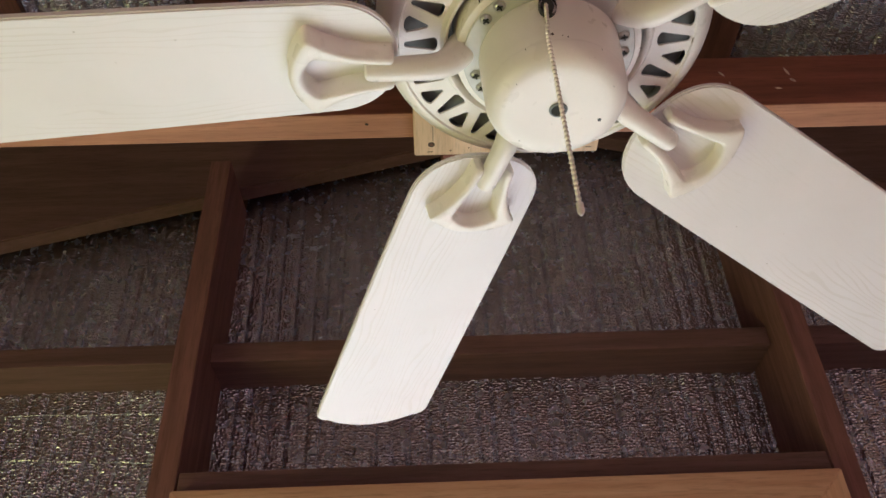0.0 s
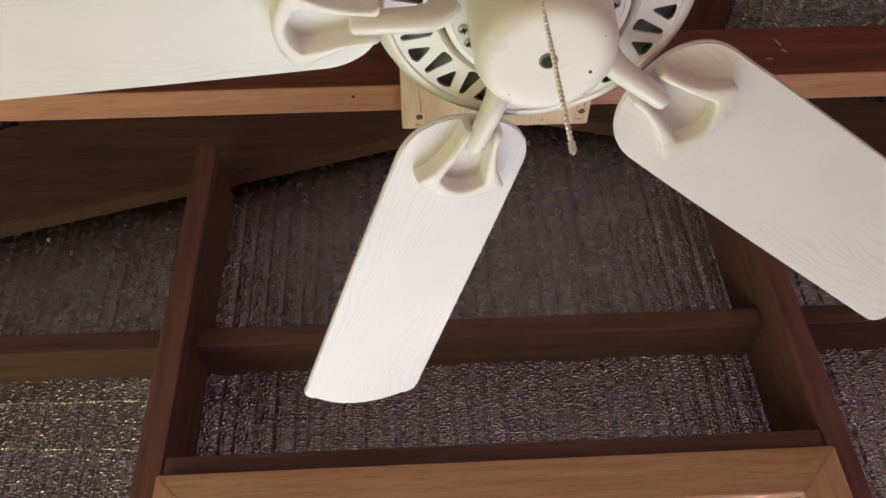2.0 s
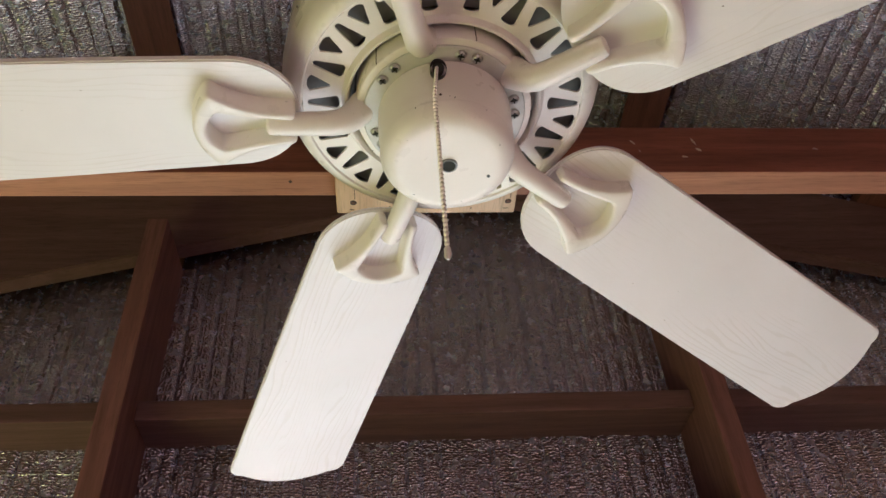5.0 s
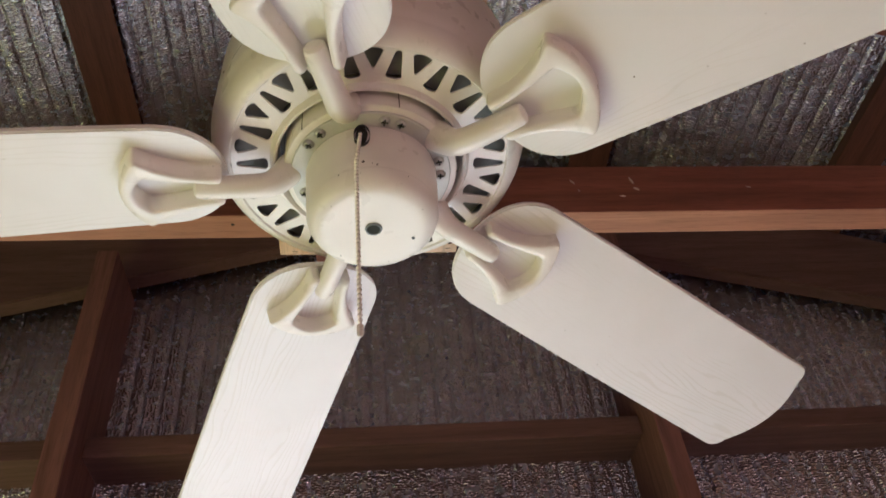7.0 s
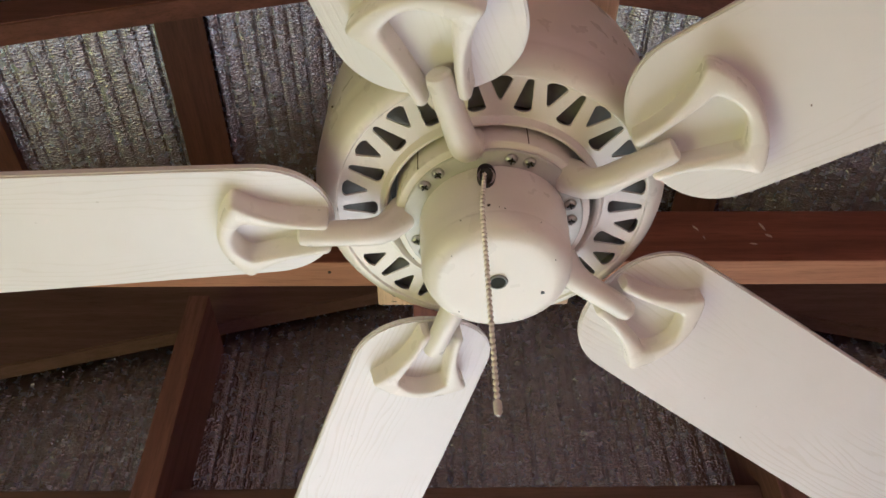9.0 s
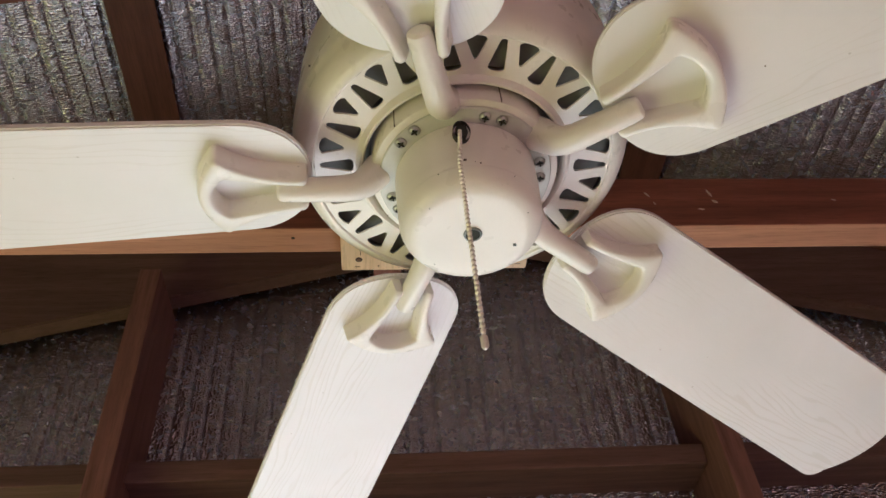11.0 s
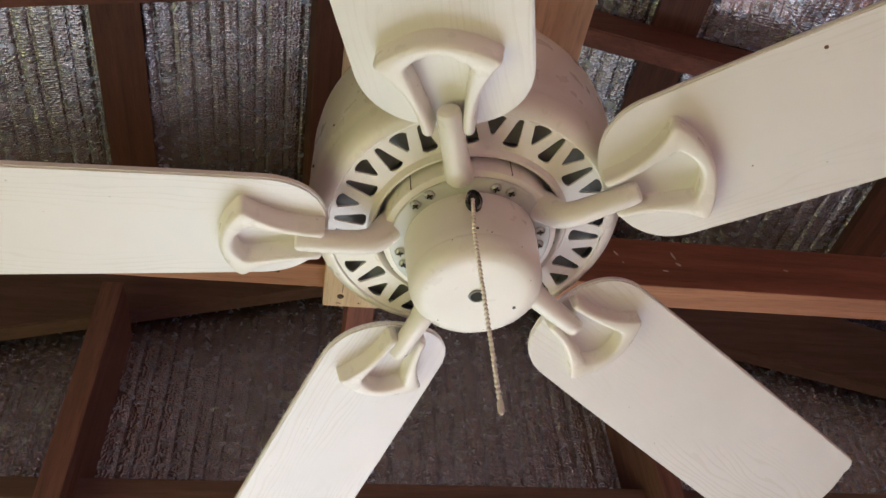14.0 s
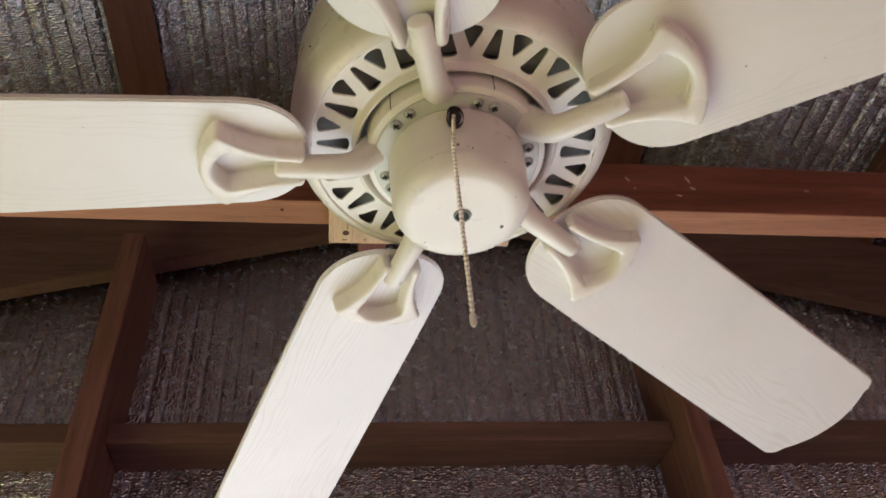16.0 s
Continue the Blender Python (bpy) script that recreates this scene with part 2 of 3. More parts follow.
# ---------------------------------------------------------------- the place
WALL_FRONT, WALL_FOIL = 0.77, 0.93       # inner face of the studs, sheet behind them
PITCH = 0.33                             # fall of the roof to each side of the ridge
X_SIDE, Y_BACK = 1.42, -1.90             # half the width of the room, its back wall


def roof_z(x):
    """Height of the underside of the purlins."""
    return 3.29 - PITCH * abs(x)


# floor and ground, out of view, in tones picked to bounce warm light up
tagged(part("ground", box(-60, 60, -60, 60, -0.40, -0.30, 0), GROUND), "dry grass round the building", "ground", kind="structure")
tagged(part("floor", box(-X_SIDE - 0.1, X_SIDE + 0.1, Y_BACK - 0.1, 1.0, -0.30, 0.0, 0), FLOOR), "brown wooden floor boards", "floor", kind="structure")


def foil_sheet(u0, u1, v0, v1, place, seed, spacing, nu, nv, depth=0.0065):
    """A sagging sheet of foil over (u, v) with long narrow grooves; place(u, v, lift) gives its points."""
    rnd = random.Random(seed)
    grooves, u = [], u0
    while u < u1 + spacing:
        u += spacing * rnd.uniform(0.75, 1.25)
        grooves.append((u, depth * rnd.uniform(0.4, 1.0), 0.0030 * rnd.uniform(0.8, 1.5), rnd.uniform(0, 9)))
    us = np.array([u0 + (u1 - u0) * i / nu for i in range(nu + 1)])
    verts = []
    for k in range(nv + 1):
        v = v0 + (v1 - v0) * k / nv
        h = np.zeros(nu + 1)
        for g, d, w, ph in grooves:
            h -= d * np.exp(-((us - g - 0.0018 * math.sin(v * 5 + ph)) / w) ** 2)
        for i in range(nu + 1):
            sag = noise.noise(Vector((us[i] * 5.0, v * 3.0, seed * 0.37)))
            fold = noise.noise(Vector((us[i] * 16.0, v * 14.0, seed * 0.37 + 5)))
            verts.append(place(float(us[i]), v, float(h[i]) + 0.007 * sag + 0.0016 * fold))
    faces = [(k * (nu + 1) + i, k * (nu + 1) + i + 1, (k + 1) * (nu + 1) + i + 1, (k + 1) * (nu + 1) + i) for k in range(nv) for i in range(nu)]
    data = bpy.data.meshes.new("foil")
    data.from_pydata(verts, [], faces)
    for p in data.polygons:
        p.use_smooth = True
    return data


def foil_object(name, data, material, label):
    data.materials.append(material)
    return tagged(new(name, data), label, "insulation", kind="structure")


# purlins along the building, foil laid over them, sheathing above
PURLINS = [-1.70, -1.30, -0.90, -0.515, -0.105, 0.105, 0.555, 1.10, 1.50]
for x in PURLINS:
    s = -math.copysign(math.atan(PITCH), x)
    bm = box(-0.045, 0.045, -1.10, 2.25, 0.0, 0.042, 0.003)
    ob = part("purlin", bm, ROOF_Y, at=Matrix.Translation((x, -1.05, roof_z(x))) @ Matrix.Rotation(-s, 4, "Y"))
    tagged(ob, "dark red-brown stained roof purlin", "beam", "roof purlins", "structure")
for side in (-1, 1):
    for band, (v0, v1) in enumerate(((-2.2, -0.35), (-0.345, 0.29), (0.295, 1.2))):
        data = foil_sheet(0.0, 2.45, v0, v1, lambda u, v, h: (side * u, v, roof_z(u) + 0.050 - h), 11 + 3 * side + band, 0.032, 1300 if band else 100, 26 if band else 20)
        foil_object("roof_foil", data, FOIL_ROOF, "creased silver reflective foil insulation above the purlins")
    bm = bmesh.new()
    vs = [bm.verts.new((side * u, y, roof_z(u) + 0.075 + h)) for h in (0, 0.02) for u, y in ((0, -3.6), (2.7, -3.6), (2.7, 1.45), (0, 1.45))]
    for f in ((0, 1, 2, 3), (4, 5, 6, 7), (0, 1, 5, 4), (1, 2, 6, 5), (2, 3, 7, 6), (3, 0, 4, 7)):
        bm.faces.new([vs[i] for i in f])
    tagged(part("roof_deck", bm, PLY), "brown roof boarding over the foil", "roof", kind="structure")

# a loose lap of foil under the purlins, with a torn, crumpled edge short of the truss


def lap_point(u, v, lift):
    f = (v + 0.60) / 0.80
    torn = 0.016 * noise.noise(Vector((u * 13.0, 0.3, 0.0))) + 0.006 * noise.noise(Vector((u * 55.0, 4.3, 0.0)))
    crumple = 0.011 * noise.noise(Vector((u * 11.0, v * 24.0, 2.0))) + 0.005 * noise.noise(Vector((u * 40.0, v * 60.0, 7.0)))
    return (u, v - 0.07 * (u - 0.6) * f + torn * f ** 4, roof_z(u) - 0.013 - lift + crumple * f ** 3 - 0.016 * f ** 8)


data = foil_sheet(0.60, 1.75, -0.60, 0.190, lap_point, 77, 0.020, 620, 70, 0.003)
foil_object("loose_foil", data, FOIL_ROOF, "loose crumpled lap of silver foil under the purlins")

# trusses: bottom chord, two top chords


def sloped_chord(side, y0, y1, x_in, x_out, drop_low, drop_high, ease=0.0):
    """A rafter along the roof's slope, its lower and upper edges that far under the purlins; ease flattens the lower edge."""
    bm = bmesh.new()
    vs = []
    for y in (y0, y1):
        for x, d in ((x_in, drop_low), (x_out, drop_low), (x_out, drop_high), (x_in, drop_high)):
            vs.append(bm.verts.new((side * x, y, roof_z(x) - d + (ease * (x - 0.545) if d == drop_low else 0.0))))
    for f in ((0, 1, 2, 3), (4, 5, 6, 7), (0, 1, 5, 4), (1, 2, 6, 5), (2, 3, 7, 6), (3, 0, 4, 7)):
        bm.faces.new([vs[i] for i in f])
    bmesh.ops.recalc_face_normals(bm, faces=bm.faces)
    bmesh.ops.bevel(bm, geom=bm.edges[:], offset=0.003, segments=2, affect="EDGES")
    return bm


for y in (0.269, -1.35):
    truss = tagged(empty("roof_truss", (0, y, 2.39)), "red-brown stained timber truss across the room", "truss", "roof trusses")
    inv = Matrix.Translation((0, -y, -2.39))
    for side in (-1, 1):
        bm = sloped_chord(side, y, y + 0.040, 0.0, 2.3, 0.09, 0.0)
        bm.transform(inv)
        part("top_chord", bm, ROOF_X, truss)
    chord = part("bottom_chord", box(-2.3, 2.3, 0.0, 0.040, 0.0005, 0.090, 0.003), TIMBER_X, truss)
    # the chord's underside gets a paler, more orange timber colour
    chord.data.materials.append(PALER_X)
    for p in chord.data.polygons:
        if p.normal.z < -0.9:
            p.material_index = 1

# joist from the truss to the end wall
board("tie_joist", -0.068, -0.029, 0.31, 0.60, 2.47, 2.56, TIMBER_Y, "reddish timber joist behind the fan's plank", "beam", "structure")

# end wall: sheathing with the window's hole, foil, studs, blocking, gable rafters
wall = tagged(part("wall_north", box(-2.4, -0.48, 0.95, 1.05, -0.3, 3.4, 0), PLY), "boarded end wall under the gable", "wall", kind="structure")
bm = box(0.51, 2.4, 0.95, 1.05, -0.3, 3.4, 0)
box(-0.479, 0.509, 0.95, 1.05, 2.13, 3.4, 0, bm)
box(-0.479, 0.509, 0.95, 1.05, -0.3, 0.95, 0, bm)
tagged(part("wall_north_window_side", bm, PLY), "boarded end wall round the window", "wall", kind="structure")
STUDS = [-1.35, -0.497, 0.530, 1.38]
for x in STUDS:
    board("stud", x - 0.02, x + 0.02, WALL_FRONT, WALL_FOIL + 0.018, 0.0, roof_z(x) - (0.318 if x < 0 else 0.238), TIMBER_Z, "reddish stained upright wall stud", "stud", "structure")
for a, b in zip(STUDS, STUDS[1:]):
    board("wall_blocking", a + 0.021, b - 0.021, 0.835, WALL_FOIL + 0.016, 2.388, 2.426, WALL_X, "dark brown timber blocking between wall studs", "blocking", "structure")
    low = 2.10 if a == -0.497 else 0.0
    data = foil_sheet(a + 0.018, b - 0.018, low, 3.2, lambda u, v, h: (u, WALL_FOIL - h, v), round(a * 10) + 40, 0.030, 520, 60, 0.0062)
    foil_object("wall_foil", data, FOIL_WALL, "creased silver reflective foil behind the wall studs")
# gable rafters, deepened up to the roof as dark boards for the shade there
for side in (-1, 1):
    low = 0.315 if side < 0 else 0.235
    bm = sloped_chord(side, 0.86, 0.90, 0.0, 2.3, low, 0.0, 0.06)
    tagged(part("gable_rafter", bm, WALL_X), "dark brown gable rafter, carried up to fill the shaded gable", "rafter", kind="structure")

# window in the end wall
window = tagged(empty("window_1", (0.012, WALL_FRONT, 1.55)), "pine framed window under a timber header", "window", kind="structure")
inv = Matrix.Translation((-0.012, -WALL_FRONT, -1.55))


def framed(name, bm, material, label=""):
    bm.transform(inv)
    return part(name, bm, material, window, label)


def mitred(x0, x1, z0, z1, w, y0, y1):
    """Four mitred boards round an opening; the outer rectangle is given."""
    outer = ((x0, z0), (x1, z0), (x1, z1), (x0, z1))
    inner = ((x0 + w, z0 + w), (x1 - w, z0 + w), (x1 - w, z1 - w), (x0 + w, z1 - w))
    for i in range(4):
        k = (i + 1) % 4
        bm = bmesh.new()
        quad = (outer[i], outer[k], inner[k], inner[i])
        vs = [bm.verts.new((x, y, z)) for y in (y0, y1) for x, z in quad]
        for f in ((0, 1, 2, 3), (4, 5, 6, 7), (0, 1, 5, 4), (1, 2, 6, 5), (2, 3, 7, 6), (3, 0, 4, 7)):
            bm.faces.new([vs[j] for j in f])
        bmesh.ops.recalc_face_normals(bm, faces=bm.faces)
        bmesh.ops.bevel(bm, geom=bm.edges[:], offset=0.0018, segments=2, affect="EDGES")
        yield bm, i


for bm, i in mitred(-0.476, 0.509, 0.95, 2.127, 0.068, 0.748, 0.7675):
    framed("casing", bm, PINE_X if i in (0, 2) else PINE_Z, "pale knotty pine casing")
for bm, i in mitred(-0.42, 0.452, 1.0, 2.08, 0.020, 0.80, 0.93):
    framed("jamb", bm, PINE_X if i in (0, 2) else PINE_Z)
framed("header", box(-0.475, 0.508, 0.772, 0.93, 2.085, 2.164, 0.003), WALL_X, "brown timber header")
pane = framed("pane", box(-0.40, 0.432, 0.905, 0.909, 1.02, 2.06, 0), GLASS, "window glass")
pane.visible_shadow = False

# the other walls, added out of view: openings hold the added lamps, terracotta bounces warm light
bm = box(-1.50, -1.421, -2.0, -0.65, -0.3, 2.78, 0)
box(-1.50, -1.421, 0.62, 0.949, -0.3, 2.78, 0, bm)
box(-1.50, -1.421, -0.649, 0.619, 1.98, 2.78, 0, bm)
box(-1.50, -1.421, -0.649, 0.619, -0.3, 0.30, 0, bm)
tagged(part("wall_west", bm, PLY), "added unseen side wall with an opening for a lamp", "wall", kind="structure")
tagged(part("wall_east", box(1.421, 1.50, -2.0, 0.949, -0.3, 2.78, 0), BOUNCE_WALL), "added unseen terracotta side wall that bounces warm light", "wall", kind="structure")
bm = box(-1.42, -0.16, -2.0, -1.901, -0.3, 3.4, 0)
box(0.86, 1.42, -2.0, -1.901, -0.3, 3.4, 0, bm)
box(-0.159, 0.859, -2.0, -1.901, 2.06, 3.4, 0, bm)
tagged(part("wall_south", bm, BOUNCE_WALL), "added unseen terracotta wall that bounces warm light, with an opening for a lamp", "wall", kind="structure")

# ---------------------------------------------------------------- the ceiling fan
HUB = 2.10                                # underside of the switch cup
BLADE_TURN = -107.1                       # bearing of the first blade
MOUNT = 2.371                             # underside of the mounting plank

plank = board("mounting_plank", -0.106, 0.118, -1.40, 0.321, MOUNT, MOUNT + 0.019, PINE_Y, "pale pine plank that carries the fan", "plank")
fan = tagged(empty("ceiling_fan", (0, 0, MOUNT)), "off-white five-blade ceiling fan with a bead pull chain", "ceiling fan")
base = Matrix.Translation((0, 0, HUB - MOUNT))


def fan_part(name, bm, material, label="", smooth=True, parent=None, at=None):
    return part(name, bm, material, parent or fan, label, smooth, at=base @ (at or Matrix()) if parent is None else at)


GRILLE_Z = 0.074
OFF_CENTRE = Vector((0.0010, -0.0014, 0.0))     # the pressing of the slots sits a little off


def grille_and_housing():
    """The housing: a turned shell, and a flat bottom pierced by a zigzag of triangular slots."""
    bm = lathe([(0.1110, GRILLE_Z), (0.1122, GRILLE_Z - 0.0015), (0.1145, GRILLE_Z - 0.0015), (0.119, 0.0755), (0.1235, 0.080), (0.1262, 0.086), (0.127, 0.0895), (0.1275, 0.093), (0.1293, 0.0965),
                (0.1298, 0.103), (0.1300, 0.165), (0.1285, 0.180), (0.1235, 0.196), (0.114, 0.212), (0.104, 0.224), (0.101, 0.232), (0.101, 0.268), (0.098, 0.2705), (0.0, 0.2705)], 160)
    lathe([(0.0750, 0.097), (0.0750, 0.0735), (0.0754, 0.0707), (0.0768, 0.0690), (0.0782, 0.0695), (0.0795, 0.0722), (0.081, GRILLE_Z)], 160, bm)
    r_in, r_out, pairs, steps = 0.081, 0.1110, 18, 6
    half = math.pi / pairs

    def at(th, r, z):
        return (r * math.cos(th), r * math.sin(th), z)

    for c in range(2 * pairs):
        mid = c * half + radians(-170)
        wide_out = c % 2 == 0
        wo, wi = (half * 0.68, half * 0.32) if wide_out else (half * 0.32, half * 0.68)
        # cell outline and slot outline with the same number of corners
        cell = [(mid - wi + 2 * wi * i / steps, r_in) for i in range(steps + 1)] + [(mid + wo - 2 * wo * i / steps, r_out) for i in range(steps + 1)]
        ra, rb = (0.0915, 0.1094) if wide_out else (0.0833, 0.1084)
        hi, ho = (radians(1.1), radians(4.5)) if wide_out else (radians(4.6), radians(1.6))
        slot = []
        for i in range(steps + 1):
            f = -1 + 2 * i / steps
            slot.append((mid + hi * f * (1 - 0.10 * abs(f) ** 3), ra + (0.0012 if wide_out else 0.0026) * abs(f) ** 3))
        for i in range(steps + 1):
            f = 1 - 2 * i / steps
            slot.append((mid + ho * f * (1 - 0.10 * abs(f) ** 3), rb - (0.0028 if wide_out else 0.0022) * abs(f) ** 3))
        a = [bm.verts.new(at(th, r, GRILLE_Z)) for th, r in cell]
        b = [bm.verts.new(Vector(at(th, r, GRILLE_Z)) + OFF_CENTRE) for th, r in slot]
        d = [bm.verts.new(Vector(at(mid + (th - mid) * 0.98, r, GRILLE_Z + 0.0016)) + OFF_CENTRE) for th, r in slot]
        n = len(a)
        for i in range(n):
            k = (i + 1) % n
            bm.faces.new((a[i], a[k], b[k], b[i]))
            bm.faces.new((b[i], b[k], d[k], d[i]))
    bmesh.ops.remove_doubles(bm, verts=bm.verts[:], dist=0.00002)
    for v in bm.verts:                    # the housing sits a little out of line with the hub
        v.co.x += 0.035 * max(v.co.z - 0.075, 0)
    return bm


housing = fan_part("housing", grille_and_housing(), ENAMEL, "off-white pressed steel housing with triangular vent slots")
fan_part("motor_core", lathe([(0.0, 0.098), (0.076, 0.098), (0.083, 0.083), (0.112, 0.085), (0.119, 0.096), (0.119, 0.15), (0.0, 0.15)], 64), CORE, "grey motor behind the slots")
fan_part("flywheel", lathe([(0.0, 0.0615), (0.0668, 0.0615), (0.0688, 0.0625), (0.0695, 0.0645), (0.0695, 0.097), (0.0, 0.097)], 96), ENAMEL)
fan_part("inner_ring", lathe([(0.0738, 0.096), (0.0738, 0.0805), (0.0743, 0.078), (0.0747, 0.0805), (0.0747, 0.096)], 96), FLANGE, "bare zinc inner ring")
fan_part("flange_plate", lathe([(0.0, 0.0585), (0.060, 0.0585), (0.0632, 0.0590), (0.0640, 0.0600), (0.0636, 0.0618), (0.0, 0.0618)], 96), FLANGE, "bare steel mounting flange")
cup = fan_part("switch_cup", lathe([(0.0, 0.0008), (0.030, 0.0003), (0.0365, 0.0), (0.0400, 0.0005), (0.0437, 0.0019), (0.0468, 0.0044), (0.0490, 0.0079), (0.0502, 0.0116), (0.0505, 0.0132),
                                    (0.0505, 0.0138), (0.0502, 0.0141), (0.0502, 0.0147), (0.0504, 0.0152), (0.0508, 0.022), (0.0513, 0.032), (0.0517, 0.042), (0.0520, 0.0575), (0.0505, 0.0590), (0.0, 0.0590)], 128),
               ENAMEL, "off-white switch housing cup with a flat bottom and a seam")
# dark discs for the shade in the cup's bottom hole, with its raised rim, and in a small hole beside it
part("centre_hole_disc", lathe([(0.0, -0.00005), (0.0052, -0.00005), (0.0052, 0.0008)], 32), HOLE_SHADE, cup, "dark disc for the shaded plug hole", True)
part("hole_rim", lathe([(0.0050, 0.0006), (0.0051, -0.0006), (0.0055, -0.0008), (0.0062, -0.0005), (0.0066, 0.0006)], 32), STEEL, cup, "", True)
part("small_hole_disc", lathe([(0.0, -0.00035), (0.0013, -0.00035), (0.0013, 0.0005)], 16), BLACK, cup, "", True, Matrix.Translation((0.0304, 0.0101, 0)))
# grommet of the chain; a black disc across it stands for its shaded opening
g = lathe([(0.0040, 0.004), (0.0044, -0.001), (0.0052, -0.0016), (0.0063, -0.0006), (0.0064, 0.004)], 24)
lathe([(0.0, 0.0034), (0.0046, 0.0034)], 24, g)
part("chain_grommet", g, BLACK, cup, "black plastic chain grommet", True, Matrix.Translation((-0.0078, -0.0505, 0.0462)) @ Matrix.Rotation(radians(-90), 4, "X") @ Matrix.Rotation(radians(180), 4, "X") @ Matrix.Diagonal((0.95, 1.70, 1, 1)))


def screw_mesh(r=0.0042):
    """Pan head with a raised cross, coloured dark for the shade of its recess."""
    bm = lathe([(0.0, -0.0009), (r * 0.22, -0.0010), (r * 0.55, -0.0023), (r * 0.85, -0.0016), (r, -0.0002), (r, 0.0006)], 20)
    for turn in (0, math.pi / 2):
        bmx = box(-r * 0.62, r * 0.62, -r * 0.11, r * 0.11, -0.0026, -0.0016, 0)
        bmx.transform(Matrix.Rotation(turn, 4, "Z"))
        tmp = bpy.data.meshes.new("t")
        bmx.to_mesh(tmp)
        bmx.free()
        before = len(bm.faces)
        bm.from_mesh(tmp)
        bm.faces.ensure_lookup_table()
        for f in bm.faces[before:]:
            f.material_index = 1
        bpy.data.meshes.remove(tmp)
    return bm


screw_data = mesh_of("screw", screw_mesh(), SCREW, True)
screw_data.materials.append(HOLE_SHADE)


def screw(at, parent, scale=1.0):
    ob = new("screw", screw_data)
    ob.parent = parent
    ob.matrix_basis = at @ Matrix.Diagonal((scale, scale, scale, 1))
    return ob


for th, r in ((-144.7, 0.0592), (-131.1, 0.0595), (-80.6, 0.0575), (-68.0, 0.0580), (-18.0, 0.0560), (-3.0, 0.0555), (52.0, 0.0570), (66.0, 0.0570), (124.0, 0.0570), (150.0, 0.0565), (163.5, 0.0560)):
    screw(base @ Matrix.Rotation(radians(th), 4, "Z") @ Matrix.Translation((r, 0, 0.0584)), fan, 1.05)

# blades and their brackets, along local x, then turned into place
DROOP, TWIST = 5.2, -11.5
ROOT_R, ROOT_Z = 0.176, 0.0535


def blade_frame(r, o, h):
    """Point at radius r, sideways o, h under the blade's lower face, in the blade's upright frame."""
    return Vector((r - ROOT_R, o, -h))




def slant(rise=0.0):
    return Matrix.Translation((ROOT_R, 0, ROOT_Z)) @ Matrix.Rotation(radians(DROOP - rise), 4, "Y") @ Matrix.Rotation(radians(TWIST), 4, "X")


def blade_outline():
    """Half widths grow from root to tip; rounded root, gently bowed tip with round corners."""
    r0 = 0.1115
    lower, upper = [], []

    def half(r):
        f = min(max((r - 0.16) / (0.535 - 0.16), 0), 1)
        return 0.0602 + 0.0096 * f ** 0.75

    for i in range(25):
        a = math.pi / 2 * i / 24
        r = r0 + (0.166 - r0) * (1 - math.cos(a) ** 0.88)
        w = half(0.166) * math.sin(a) ** 0.88
        upper.append((r, w))
    for i in range(1, 12):
        r = 0.166 + (0.531 - 0.166) * i / 11
        upper.append((r, half(r)))
    w = half(0.531)
    for i in range(1, 9):
        a = math.pi / 2 * i / 8
        upper.append((0.531 + 0.016 * math.sin(a), w - 0.016 * (1 - math.cos(a))))
    for i in range(1, 9):
        f = 1 - i / 8
        o = (w - 0.016) * f
        upper.append((0.547 + 0.0175 * (1 - f * f), o))
    mirrored = [(r, -o) for r, o in reversed(upper[1:-1])]
    return upper + mirrored


def blade_mesh():
    bm = bmesh.new()
    thick = 0.0058
    ring = blade_outline()

    def shift(r):
        return -0.0060 * min(max((r - 0.17) / 0.36, 0), 1)

    vs = [bm.verts.new((r - ROOT_R, o + shift(r), 0)) for r, o in ring]
    low = bm.faces.new(vs)
    top = bmesh.ops.extrude_face_region(bm, geom=[low])
    for v in top["geom"]:
        if isinstance(v, bmesh.types.BMVert):
            v.co.z += thick
    bmesh.ops.recalc_face_normals(bm, faces=bm.faces)
    rims = [e for e in bm.edges if len(e.link_faces) == 2 and e.calc_face_angle() > 1.0 and abs(e.verts[0].co.z - e.verts[1].co.z) < 1e-5]
    bmesh.ops.bevel(bm, geom=rims, offset=0.0013, segments=2, affect="EDGES")
    return bm


